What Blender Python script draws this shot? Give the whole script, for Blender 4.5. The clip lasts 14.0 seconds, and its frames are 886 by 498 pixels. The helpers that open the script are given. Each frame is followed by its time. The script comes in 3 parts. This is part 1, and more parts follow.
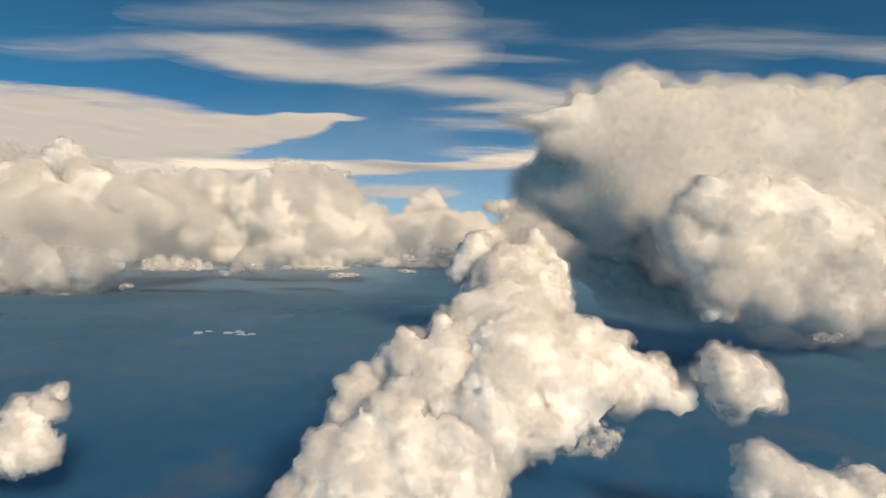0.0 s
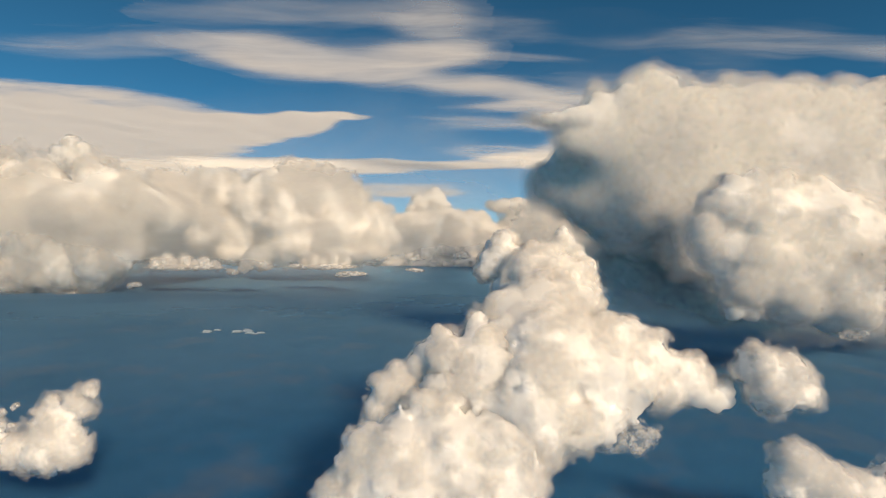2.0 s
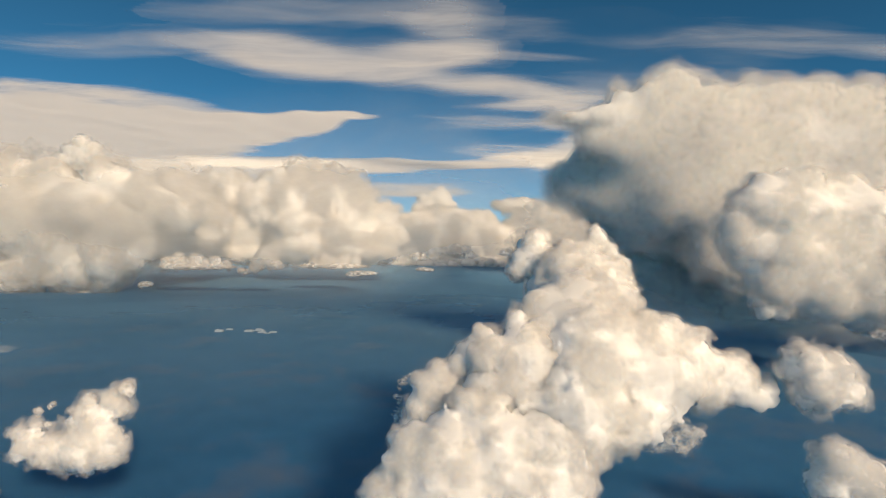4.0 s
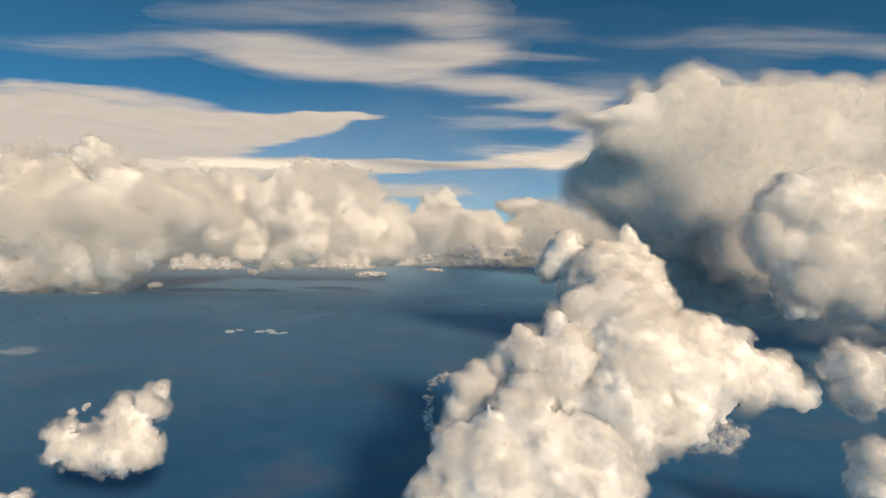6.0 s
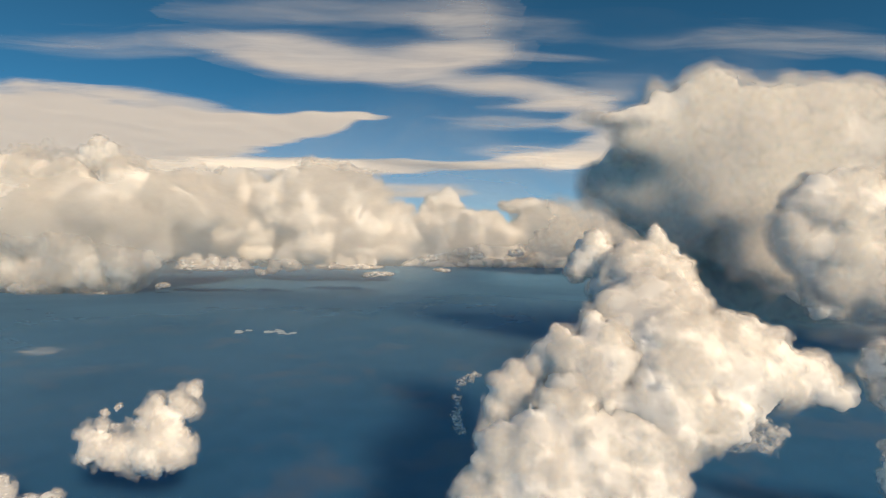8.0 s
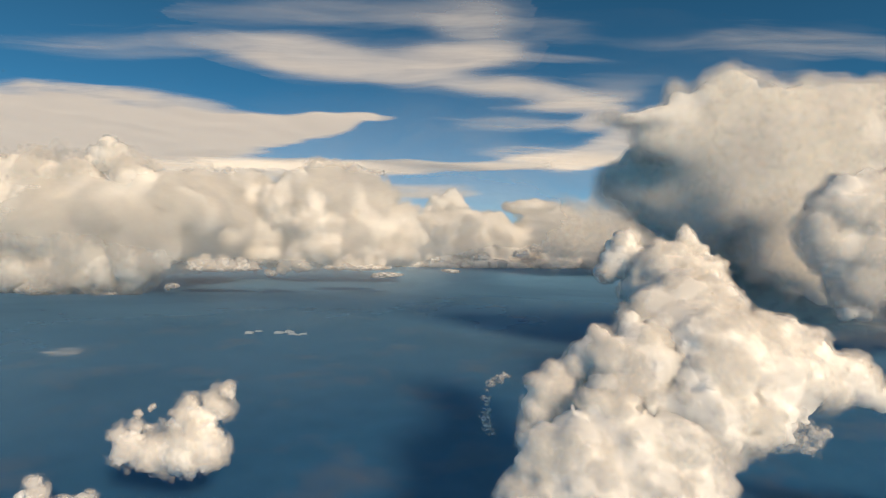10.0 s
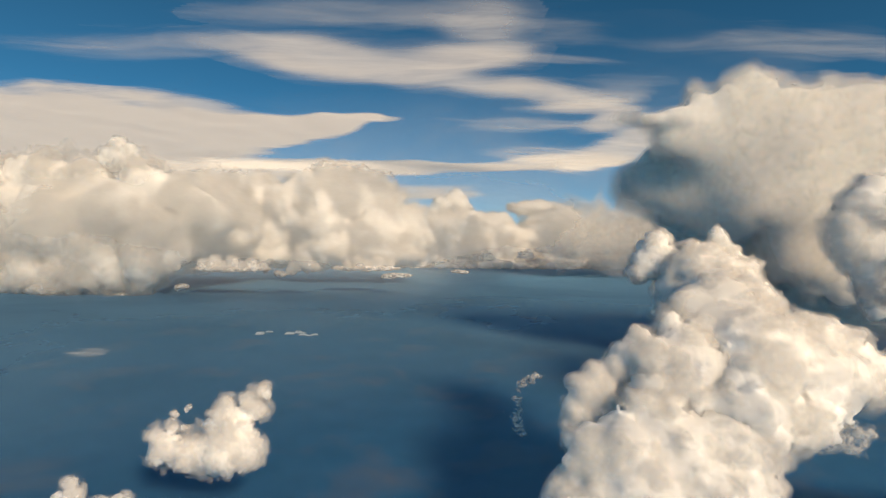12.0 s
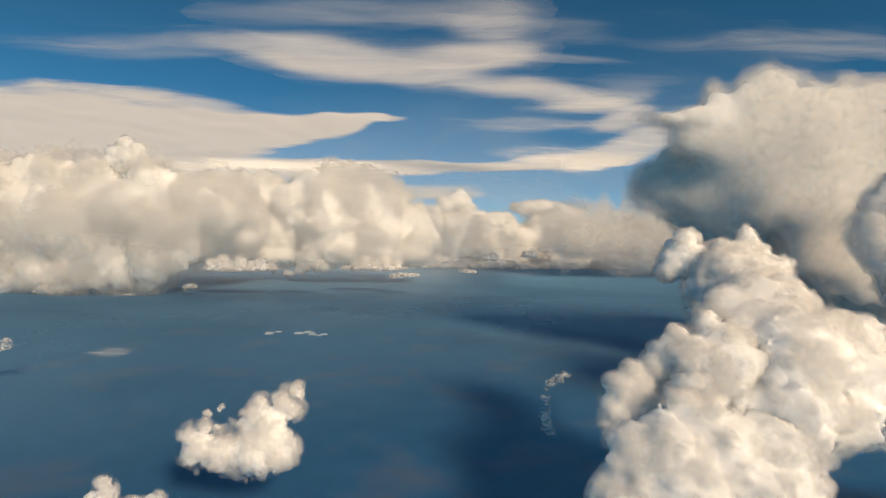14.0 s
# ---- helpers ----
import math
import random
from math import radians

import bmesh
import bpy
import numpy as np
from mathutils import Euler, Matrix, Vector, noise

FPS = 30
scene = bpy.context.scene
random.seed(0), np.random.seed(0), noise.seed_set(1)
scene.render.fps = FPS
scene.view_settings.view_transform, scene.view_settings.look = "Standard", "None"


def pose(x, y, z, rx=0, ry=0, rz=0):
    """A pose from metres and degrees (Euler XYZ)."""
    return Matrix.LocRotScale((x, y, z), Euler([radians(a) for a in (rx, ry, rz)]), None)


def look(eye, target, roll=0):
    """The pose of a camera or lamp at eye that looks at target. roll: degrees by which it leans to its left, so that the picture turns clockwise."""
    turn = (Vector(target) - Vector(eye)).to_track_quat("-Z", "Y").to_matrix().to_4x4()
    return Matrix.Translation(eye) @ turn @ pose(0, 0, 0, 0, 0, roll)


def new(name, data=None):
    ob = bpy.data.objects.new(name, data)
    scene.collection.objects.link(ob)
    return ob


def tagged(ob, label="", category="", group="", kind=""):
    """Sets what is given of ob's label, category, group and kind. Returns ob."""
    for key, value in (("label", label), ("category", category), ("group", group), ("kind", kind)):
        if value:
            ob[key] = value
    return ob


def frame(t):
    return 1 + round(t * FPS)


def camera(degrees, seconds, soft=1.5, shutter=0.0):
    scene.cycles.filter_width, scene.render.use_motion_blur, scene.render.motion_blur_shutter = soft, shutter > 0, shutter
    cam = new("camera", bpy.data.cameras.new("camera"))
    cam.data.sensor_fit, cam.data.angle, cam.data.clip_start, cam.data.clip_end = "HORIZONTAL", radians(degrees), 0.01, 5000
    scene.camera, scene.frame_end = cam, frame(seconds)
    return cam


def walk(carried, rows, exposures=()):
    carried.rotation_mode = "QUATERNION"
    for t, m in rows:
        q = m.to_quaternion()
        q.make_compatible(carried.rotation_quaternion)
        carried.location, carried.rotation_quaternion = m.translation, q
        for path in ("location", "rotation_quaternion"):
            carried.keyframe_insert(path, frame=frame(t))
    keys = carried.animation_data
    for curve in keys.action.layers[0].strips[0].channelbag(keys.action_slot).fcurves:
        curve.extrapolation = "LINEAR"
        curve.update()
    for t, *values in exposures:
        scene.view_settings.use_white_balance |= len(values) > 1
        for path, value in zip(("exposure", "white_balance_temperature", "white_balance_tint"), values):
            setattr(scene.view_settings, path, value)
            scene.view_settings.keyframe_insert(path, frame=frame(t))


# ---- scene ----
cam = camera(82.6, 14.0, soft=1.3)
METRES, EYE = 240.0, 280.0
ROWS = [
    (0.0, 0.0, 0.0, 0.0, 0.01, -0.43, -0.77),
    (0.5, -0.0313, 0.0023, -0.0017, 0.05, -0.49, -0.84),
    (1.0, -0.0666, 0.0007, -0.0041, -0.09, -0.49, -0.8),
    (1.5, -0.0978, 0.002, -0.0053, -0.01, -0.53, -0.85),
    (2.0, -0.1346, 0.0016, -0.0077, -0.15, -0.52, -0.81),
    (2.5, -0.1654, 0.0025, -0.0084, -0.05, -0.56, -0.85),
    (3.0, -0.2073, 0.003, -0.0101, -0.11, -0.57, -0.84),
    (5.5, -0.386, 0.0065, -0.0135, -0.07, -0.53, -0.78),
    (6.0, -0.4255, 0.0074, -0.0141, -0.15, -0.51, -0.77),
    (6.5, -0.4568, 0.008, -0.0157, -0.18, -0.5, -0.77),
    (7.0, -0.4959, 0.0077, -0.0169, -0.28, -0.49, -0.76),
    (7.5, -0.5286, 0.0082, -0.0181, -0.32, -0.48, -0.75),
    (8.0, -0.5678, 0.0084, -0.0189, -0.37, -0.47, -0.76),
    (10.5, -0.7463, 0.0131, -0.0232, -0.45, -0.33, -0.82),
    (11.0, -0.7864, 0.0133, -0.0241, -0.49, -0.3, -0.82),
    (11.5, -0.8195, 0.0148, -0.025, -0.51, -0.28, -0.82),
    (12.0, -0.8589, 0.0159, -0.0268, -0.53, -0.27, -0.82),
    (12.5, -0.8917, 0.0171, -0.0286, -0.55, -0.27, -0.82),
    (13.0, -0.9307, 0.0179, -0.03, -0.59, -0.28, -0.81),
    (13.5, -0.9624, 0.0189, -0.031, -0.62, -0.29, -0.82),
    (14.0, -0.9989, 0.02, -0.0328, -0.7, -0.27, -0.79),
]
walk(cam, [(t, pose(0, 0, EYE) @ pose(METRES * x, METRES * y, METRES * z, 90 + pitch, roll, yaw)) for t, x, y, z, yaw, pitch, roll in ROWS])

# ---- world and sun ----
SUN_TURN, SUN_HEIGHT = 148.0, 31.0   # degrees clockwise from straight ahead, degrees above the horizon
SUN_DIR = Vector((math.sin(radians(SUN_TURN)) * math.cos(radians(SUN_HEIGHT)), math.cos(radians(SUN_TURN)) * math.cos(radians(SUN_HEIGHT)), math.sin(radians(SUN_HEIGHT))))
world = bpy.data.worlds.new("sky")
scene.world = world
world.use_nodes = True
sky = world.node_tree.nodes.new("ShaderNodeTexSky")
sky.sky_type, sky.sun_disc = "NISHITA", False
sky.sun_elevation, sky.sun_rotation = radians(SUN_HEIGHT), radians(SUN_TURN)
sky.altitude, sky.air_density, sky.dust_density, sky.ozone_density = 6500, 1.0, 0.5, 4.0
clear_air = world.node_tree.nodes.new("ShaderNodeMix")
clear_air.data_type, clear_air.blend_type = "RGBA", "MULTIPLY"
clear_air.inputs[0].default_value, clear_air.inputs[7].default_value = 1.0, (0.41, 1.0, 0.9, 1)
world.node_tree.links.new(sky.outputs[0], clear_air.inputs[6])
world.node_tree.links.new(clear_air.outputs[2], world.node_tree.nodes["Background"].inputs[0])
world.node_tree.nodes["Background"].inputs[1].default_value = 0.095
sun = new("sun", bpy.data.lights.new("sun", "SUN"))
sun.data.energy, sun.data.angle, sun.data.color = 3.75, radians(10.0), (1.0, 0.755, 0.49)
sun.matrix_world = look(SUN_DIR * 4000, (0, 0, 0))
scene.view_settings.exposure = 0.0
# light goes through many turns inside a cloud
scene.cycles.max_bounces, scene.cycles.diffuse_bounces, scene.cycles.transparent_max_bounces = 20, 12, 40
scene.cycles.sample_clamp_indirect = 1.5


# ---- materials ----
def material(name):
    m = bpy.data.materials.new(name)
    m.use_nodes = True
    m.node_tree.nodes.clear()
    return m, m.node_tree.nodes, m.node_tree.links


def node(nodes, kind, **values):
    n = nodes.new("ShaderNode" + kind)
    for key, value in values.items():
        n.inputs[key.replace("_", " ")].default_value = value
    return n


def cloud_material(name, tint, grain, open_edge, seeping=0.5, torn=(0.8, 1.2), glow=0.0, white=(0.82, 0.88)):
    """Water cloud: white droplets that throw light back and let part of it seep through, with fine billowed relief.
    grain: metres of the finest puffs. open_edge: for the loose outer skins, thin and frayed by noise, with their
    cover in the mesh's layer 'cover'."""
    m, ns, ln = material(name)
    out, both = ns.new("ShaderNodeOutputMaterial"), ns.new("ShaderNodeMixShader")
    lit, seep = node(ns, "BsdfDiffuse", Roughness=1.0), ns.new("ShaderNodeBsdfTranslucent")
    where = ns.new("ShaderNodeNewGeometry")
    big = node(ns, "TexNoise", Scale=0.12 / grain, Detail=4.0, Roughness=0.6)
    fine = node(ns, "TexNoise", Scale=1.0 / grain, Detail=5.0, Roughness=0.62, Distortion=0.5)
    for n in (big, fine):
        ln.new(where.outputs["Position"], n.inputs["Vector"])
    ramp = ns.new("ShaderNodeValToRGB")
    ramp.color_ramp.elements[0].position, ramp.color_ramp.elements[1].position = 0.35, 0.65
    ramp.color_ramp.elements[0].color = (tint[0] * 0.93, tint[1] * 0.93, tint[2] * 0.95, 1)
    ramp.color_ramp.elements[1].color = (*tint, 1)
    ln.new(big.outputs["Fac"], ramp.inputs[0])
    relief = node(ns, "Bump", Strength=0.12, Distance=grain * 0.5)
    ln.new(fine.outputs["Fac"], relief.inputs["Height"])
    for shader in (lit, seep):
        ln.new(ramp.outputs[0], shader.inputs["Color"])
    both.inputs[0].default_value = seeping
    ln.new(lit.outputs[0], both.inputs[1])
    ln.new(seep.outputs[0], both.inputs[2])
    if not open_edge:
        deep = node(ns, "BsdfPrincipled", Roughness=1.0)
        deep.subsurface_method = "BURLEY"
        deep.inputs["Specular IOR Level"].default_value, deep.inputs["Subsurface Weight"].default_value = 0.0, 1.0
        deep.inputs["Subsurface Radius"].default_value, deep.inputs["Subsurface Scale"].default_value = (1.0, 0.97, 0.94), 4.0 * grain
        ramp.color_ramp.elements[0].color = (*[white[0] * c for c in tint], 1)
        ramp.color_ramp.elements[1].color = (*[white[1] * c for c in tint], 1)
        ln.new(ramp.outputs[0], deep.inputs["Base Color"])
        ln.new(relief.outputs[0], deep.inputs["Normal"])
        inner = ns.new("ShaderNodeMixShader")
        inner.inputs[0].default_value = glow
        ln.new(deep.outputs[0], inner.inputs[1])
        ln.new(both.outputs[0], inner.inputs[2])
        ln.new(inner.outputs[0], out.inputs[0])
        return m
    layer, fray, dense = ns.new("ShaderNodeAttribute"), ns.new("ShaderNodeMapRange"), ns.new("ShaderNodeMath")
    layer.attribute_name, dense.operation, dense.use_clamp = "cover", "MULTIPLY", True
    fray.inputs["From Min"].default_value, fray.inputs["From Max"].default_value = 0.36, 0.66
    fray.inputs["To Min"].default_value, fray.inputs["To Max"].default_value = torn
    fray.clamp = False
    wisps = node(ns, "TexNoise", Scale=0.8 / grain, Detail=2.0 if torn[0] > 0 else 5.0, Roughness=0.55, Distortion=0.6)
    ln.new(where.outputs["Position"], wisps.inputs["Vector"])
    ln.new(wisps.outputs["Fac"], fray.inputs["Value"])
    ln.new(layer.outputs["Fac"], dense.inputs[0])
    ln.new(fray.outputs[0], dense.inputs[1])
    clear, mix = ns.new("ShaderNodeBsdfTransparent"), ns.new("ShaderNodeMixShader")
    ln.new(dense.outputs[0], mix.inputs[0])
    ln.new(clear.outputs[0], mix.inputs[1])
    ln.new(both.outputs[0], mix.inputs[2])
    ln.new(mix.outputs[0], out.inputs[0])
    return m


def veil_material(name, tint, stretch, wave, thin, thick, solid=0.93, seep=0.95, wisp=1.0):
    """Ice cloud or haze sheet: a veil whose density comes from the mesh's own layer 'cover' and from fibres drawn out
    along the wind.
    """
    m, ns, ln = material(name)
    out = ns.new("ShaderNodeOutputMaterial")
    where, layer = ns.new("ShaderNodeNewGeometry"), ns.new("ShaderNodeAttribute")
    layer.attribute_name = "cover"
    turn = ns.new("ShaderNodeMapping")
    turn.inputs["Rotation"].default_value = (0, 0, radians(9))
    turn.inputs["Scale"].default_value = (1 / (wave * stretch), 1 / wave, 1 / wave)
    ln.new(where.outputs["Position"], turn.inputs["Vector"])
    fibre = node(ns, "TexNoise", Scale=1.0, Detail=8.0, Roughness=0.6, Distortion=0.4)
    ln.new(turn.outputs[0], fibre.inputs["Vector"])
    add = ns.new("ShaderNodeMath")
    add.operation = "ADD"
    ln.new(layer.outputs["Fac"], add.inputs[0])
    drawn = ns.new("ShaderNodeMath")
    drawn.operation = "MULTIPLY_ADD"
    drawn.inputs[1].default_value, drawn.inputs[2].default_value = wisp, 0.5 - 0.5 * wisp
    ln.new(fibre.outputs["Fac"], drawn.inputs[0])
    ln.new(drawn.outputs[0], add.inputs[1])
    cut = ns.new("ShaderNodeMapRange")
    cut.interpolation_type = "SMOOTHSTEP"
    cut.inputs["From Min"].default_value, cut.inputs["From Max"].default_value = thin, thick
    cut.inputs["To Max"].default_value = solid
    ln.new(add.outputs[0], cut.inputs["Value"])
    lit, through_light, both = node(ns, "BsdfDiffuse", Color=(*tint, 1)), node(ns, "BsdfTranslucent", Color=(*tint, 1)), ns.new("ShaderNodeMixShader")
    both.inputs[0].default_value = seep
    clear, mix = ns.new("ShaderNodeBsdfTransparent"), ns.new("ShaderNodeMixShader")
    ln.new(lit.outputs[0], both.inputs[1])
    ln.new(through_light.outputs[0], both.inputs[2])
    ln.new(cut.outputs[0], mix.inputs[0])
    ln.new(clear.outputs[0], mix.inputs[1])
    ln.new(both.outputs[0], mix.inputs[2])
    ln.new(mix.outputs[0], out.inputs[0])
    return m


def ground_material():
    m, ns, ln = material("hazy_lowland")
    out, skin = ns.new("ShaderNodeOutputMaterial"), node(ns, "BsdfPrincipled", Roughness=0.9)
    skin.inputs["Specular IOR Level"].default_value = 0.1
    where = ns.new("ShaderNodeNewGeometry")
    land = node(ns, "TexNoise", Scale=0.0022, Detail=6.0, Roughness=0.6)
    woods = node(ns, "TexNoise", Scale=0.02, Detail=8.0, Roughness=0.65)
    for n in (land, woods):
        ln.new(where.outputs["Position"], n.inputs["Vector"])
    # the blue of the air's haze is put into the land and soil colours
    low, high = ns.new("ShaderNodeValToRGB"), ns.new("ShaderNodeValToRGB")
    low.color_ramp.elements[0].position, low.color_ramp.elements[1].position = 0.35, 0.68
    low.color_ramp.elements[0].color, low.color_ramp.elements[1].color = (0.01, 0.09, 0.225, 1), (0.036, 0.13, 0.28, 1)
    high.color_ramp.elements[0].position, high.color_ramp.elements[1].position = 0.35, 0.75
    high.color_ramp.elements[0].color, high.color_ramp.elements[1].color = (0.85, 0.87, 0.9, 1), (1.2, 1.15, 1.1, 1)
    mix = ns.new("ShaderNodeMix")
    mix.data_type, mix.blend_type = "RGBA", "MULTIPLY"
    mix.inputs[0].default_value = 1.0
    ln.new(land.outputs["Fac"], low.inputs[0])
    ln.new(woods.outputs["Fac"], high.inputs[0])
    ln.new(low.outputs[0], mix.inputs[6])
    ln.new(high.outputs[0], mix.inputs[7])
    fields = node(ns, "TexNoise", Scale=0.006, Detail=5.0, Roughness=0.55, Distortion=0.3)
    ln.new(where.outputs["Position"], fields.inputs["Vector"])
    bare, soil = ns.new("ShaderNodeValToRGB"), ns.new("ShaderNodeMix")
    bare.color_ramp.elements[0].position, bare.color_ramp.elements[1].position = 0.52, 0.74
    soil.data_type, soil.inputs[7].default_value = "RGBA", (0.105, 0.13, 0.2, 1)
    ln.new(fields.outputs["Fac"], bare.inputs[0])
    ln.new(bare.outputs[0], soil.inputs[0])
    ln.new(mix.outputs[2], soil.inputs[6])
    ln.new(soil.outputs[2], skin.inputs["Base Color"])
    ln.new(skin.outputs[0], out.inputs[0])
    return m


WHITE = (0.97, 0.955, 0.925)
near_cloud, near_mist = (cloud_material("cumulus_" + k, WHITE, 6.0, k == "mist") for k in ("white", "mist"))
shred_mist = cloud_material("cloud_shreds", WHITE, 5.0, True, 0.5, (-0.35, 1.7))
mid_cloud, mid_mist = (cloud_material("storm_cloud_" + k, WHITE, 14.0, k == "mist", 0.38, glow=0.2, white=(0.96, 1.0)) for k in ("white", "mist"))
# greyer copy of the cloud white: distance haze and shade put into the tint
far_cloud, far_mist = (cloud_material("far_hazed_cumulus_" + k, (0.91, 0.89, 0.86), 26.0, k == "mist") for k in ("white", "mist"))


# ---- cloud shapes ----
RANDOM = np.random.default_rng(7).random((32, 32, 32, 3)).astype(np.float32)


def puffs(p, size, shift):
    """Round heaps of the given size: high in the middle of a heap, creased between heaps. p: n x 3 places."""
    q = p / size + shift - 0.5
    base = np.floor(q).astype(np.int32)
    part_ = q - base
    near = np.zeros(len(p), np.float32)
    for i in range(8):
        step = np.array((i & 1, i >> 1 & 1, i >> 2), np.int32)
        cell = (base + step) & 31
        spot = RANDOM[cell[:, 0], cell[:, 1], cell[:, 2]] * 0.7 + 0.15 - 0.5 + step
        d = spot - part_
        near += np.exp(-25.0 * (d * d).sum(1))
    return 1.0 + 0.064 * np.log(near + 1e-7)


def ripple(p, size, shift):
    """Smooth noise in -1..1."""
    q = p / size + shift
    base = np.floor(q).astype(np.int32)
    f = q - base
    f = f * f * (3 - 2 * f)
    total = np.zeros(len(p), np.float32)
    for i in range(8):
        step = np.array((i & 1, i >> 1 & 1, i >> 2), np.int32)
        cell = (base + step) & 31
        w = np.where(step, f, 1 - f).prod(1)
        total += w * RANDOM[cell[:, 0], cell[:, 1], cell[:, 2], 0]
    return total * 2 - 1


def heap(lobes, voxel, size, rough, seed, fray=0.0, reach=0.0, melt=0.25, layers=4, crisp=0.45):
    """The skin of a heap of cloud: lobes (x, y, z and three radii) melted together and swollen by puffs of several sizes.
    The skins leave the places bare that are less loose than crisp. Gives corners and quads of the dense body, and of the loose skins round it, out to about reach metres, with their cover."""
    lobes = np.array([v if len(v) == 6 else (*v[:3], v[3], v[3], v[3]) for v in lobes], np.float32)
    pad = size * rough * 1.5 + 3 * voxel + 1.5 * reach
    lo, hi = (lobes[:, :3] - lobes[:, 3:]).min(0) - pad, (lobes[:, :3] + lobes[:, 3:]).max(0) + pad
    n = np.ceil((hi - lo) / voxel).astype(int) + 1
    axes = [lo[a] + voxel * np.arange(n[a], dtype=np.float32) for a in range(3)]
    f = np.full(n, -4 * pad, np.float32)
    for x, y, z, a, b, c in lobes:
        cut = [slice(max(int((m - 1.0 * r - 2 * pad - lo[k]) / voxel), 0), int((m + 1.0 * r + 2 * pad - lo[k]) / voxel) + 2) for k, (m, r) in enumerate(((x, a), (y, b), (z, c)))]
        d = np.sqrt(((axes[0][cut[0]] - x) / a)[:, None, None] ** 2 + ((axes[1][cut[1]] - y) / b)[None, :, None] ** 2 + ((axes[2][cut[2]] - z) / c)[None, None, :] ** 2)
        r = (a + b + c) / 3
        g, old, k = (1 - d) * r, f[tuple(cut)], melt * min(a, b, c)
        h = np.clip(k - np.abs(g - old), 0, None)
        f[tuple(cut)] = np.maximum(g, old) + h * h / (4 * k)
    band = np.argwhere(np.abs(f) < pad)
    p = (lo + band * voxel).astype(np.float32)
    rng = np.random.default_rng(seed)
    warp = np.stack([ripple(p, size * 0.8, rng.random(3).astype(np.float32) * 30) for _ in range(3)], 1) * size * 0.18
    total, scale, amount, turn = np.zeros(len(p), np.float32), size, size * rough, 17.9
    while scale > 2.2 * voxel:
        uneven = np.clip(0.65 + 0.95 * ripple(p, size * 1.5, turn), 0.12, 1.35)
        total += uneven * amount * (puffs(p + warp, scale, rng.random(3).astype(np.float32) * 30) - 0.45)
        scale, amount, turn = scale * 0.5, amount * 0.55, turn + 2.3
    if fray:
        total += fray * ripple(p, size * 0.5, 3.3) + 0.5 * fray * ripple(p, size * 0.22, 8.1)
    i, j, k = band.T
    slope = np.stack(np.gradient(f), -1)
    f[i, j, k] += total - 0.25 * reach - 0.4 * voxel * (reach > 0)
    c, q = skin_of(f, lo, voxel)
    body = c, q, facing(slope, c, lo, voxel)
    if not reach:
        return body, None
    def looseness(at):
        return np.clip(0.6 + 0.9 * ripple(at, size * 0.9, 12.7) + 0.6 * ripple(at, size * 0.35, 21.3), 0.12, 1.5)

    loose = looseness(p)
    skins = []
    for n in range(layers):
        out = (n + 1) / layers
        g = f.copy()
        g[i, j, k] += reach * out * loose + 0.9 * voxel
        c, q = skin_of(g[::2, ::2, ::2], lo, 2 * voxel)
        cover = (1.8 / layers) * (1.05 - 0.85 * out) * np.clip((looseness(c) - crisp) * 2.2, 0, 1)
        q = q[(cover[q] > 0.002).any(1)]
        used, q = np.unique(q, return_inverse=True)
        c = c[used]
        skins.append((c, q.reshape(-1, 4), cover[used].astype(np.float32), facing(slope, c, lo, voxel)))
    start = np.cumsum([0] + [len(v[0]) for v in skins[:-1]])
    return body, (*(np.concatenate(v) for v in zip(*((c, q + n, a, u) for (c, q, a, u), n in zip(skins, start)))),)


def facing(slope, corners, lo, voxel):
    """Which way the great heap under each corner faces."""
    at = np.clip(np.round((corners - lo) / voxel).astype(int), 0, np.array(slope.shape[:3]) - 1)
    u = -slope[tuple(at.T)]
    return u / np.maximum(np.linalg.norm(u, axis=1, keepdims=True), 1e-6)


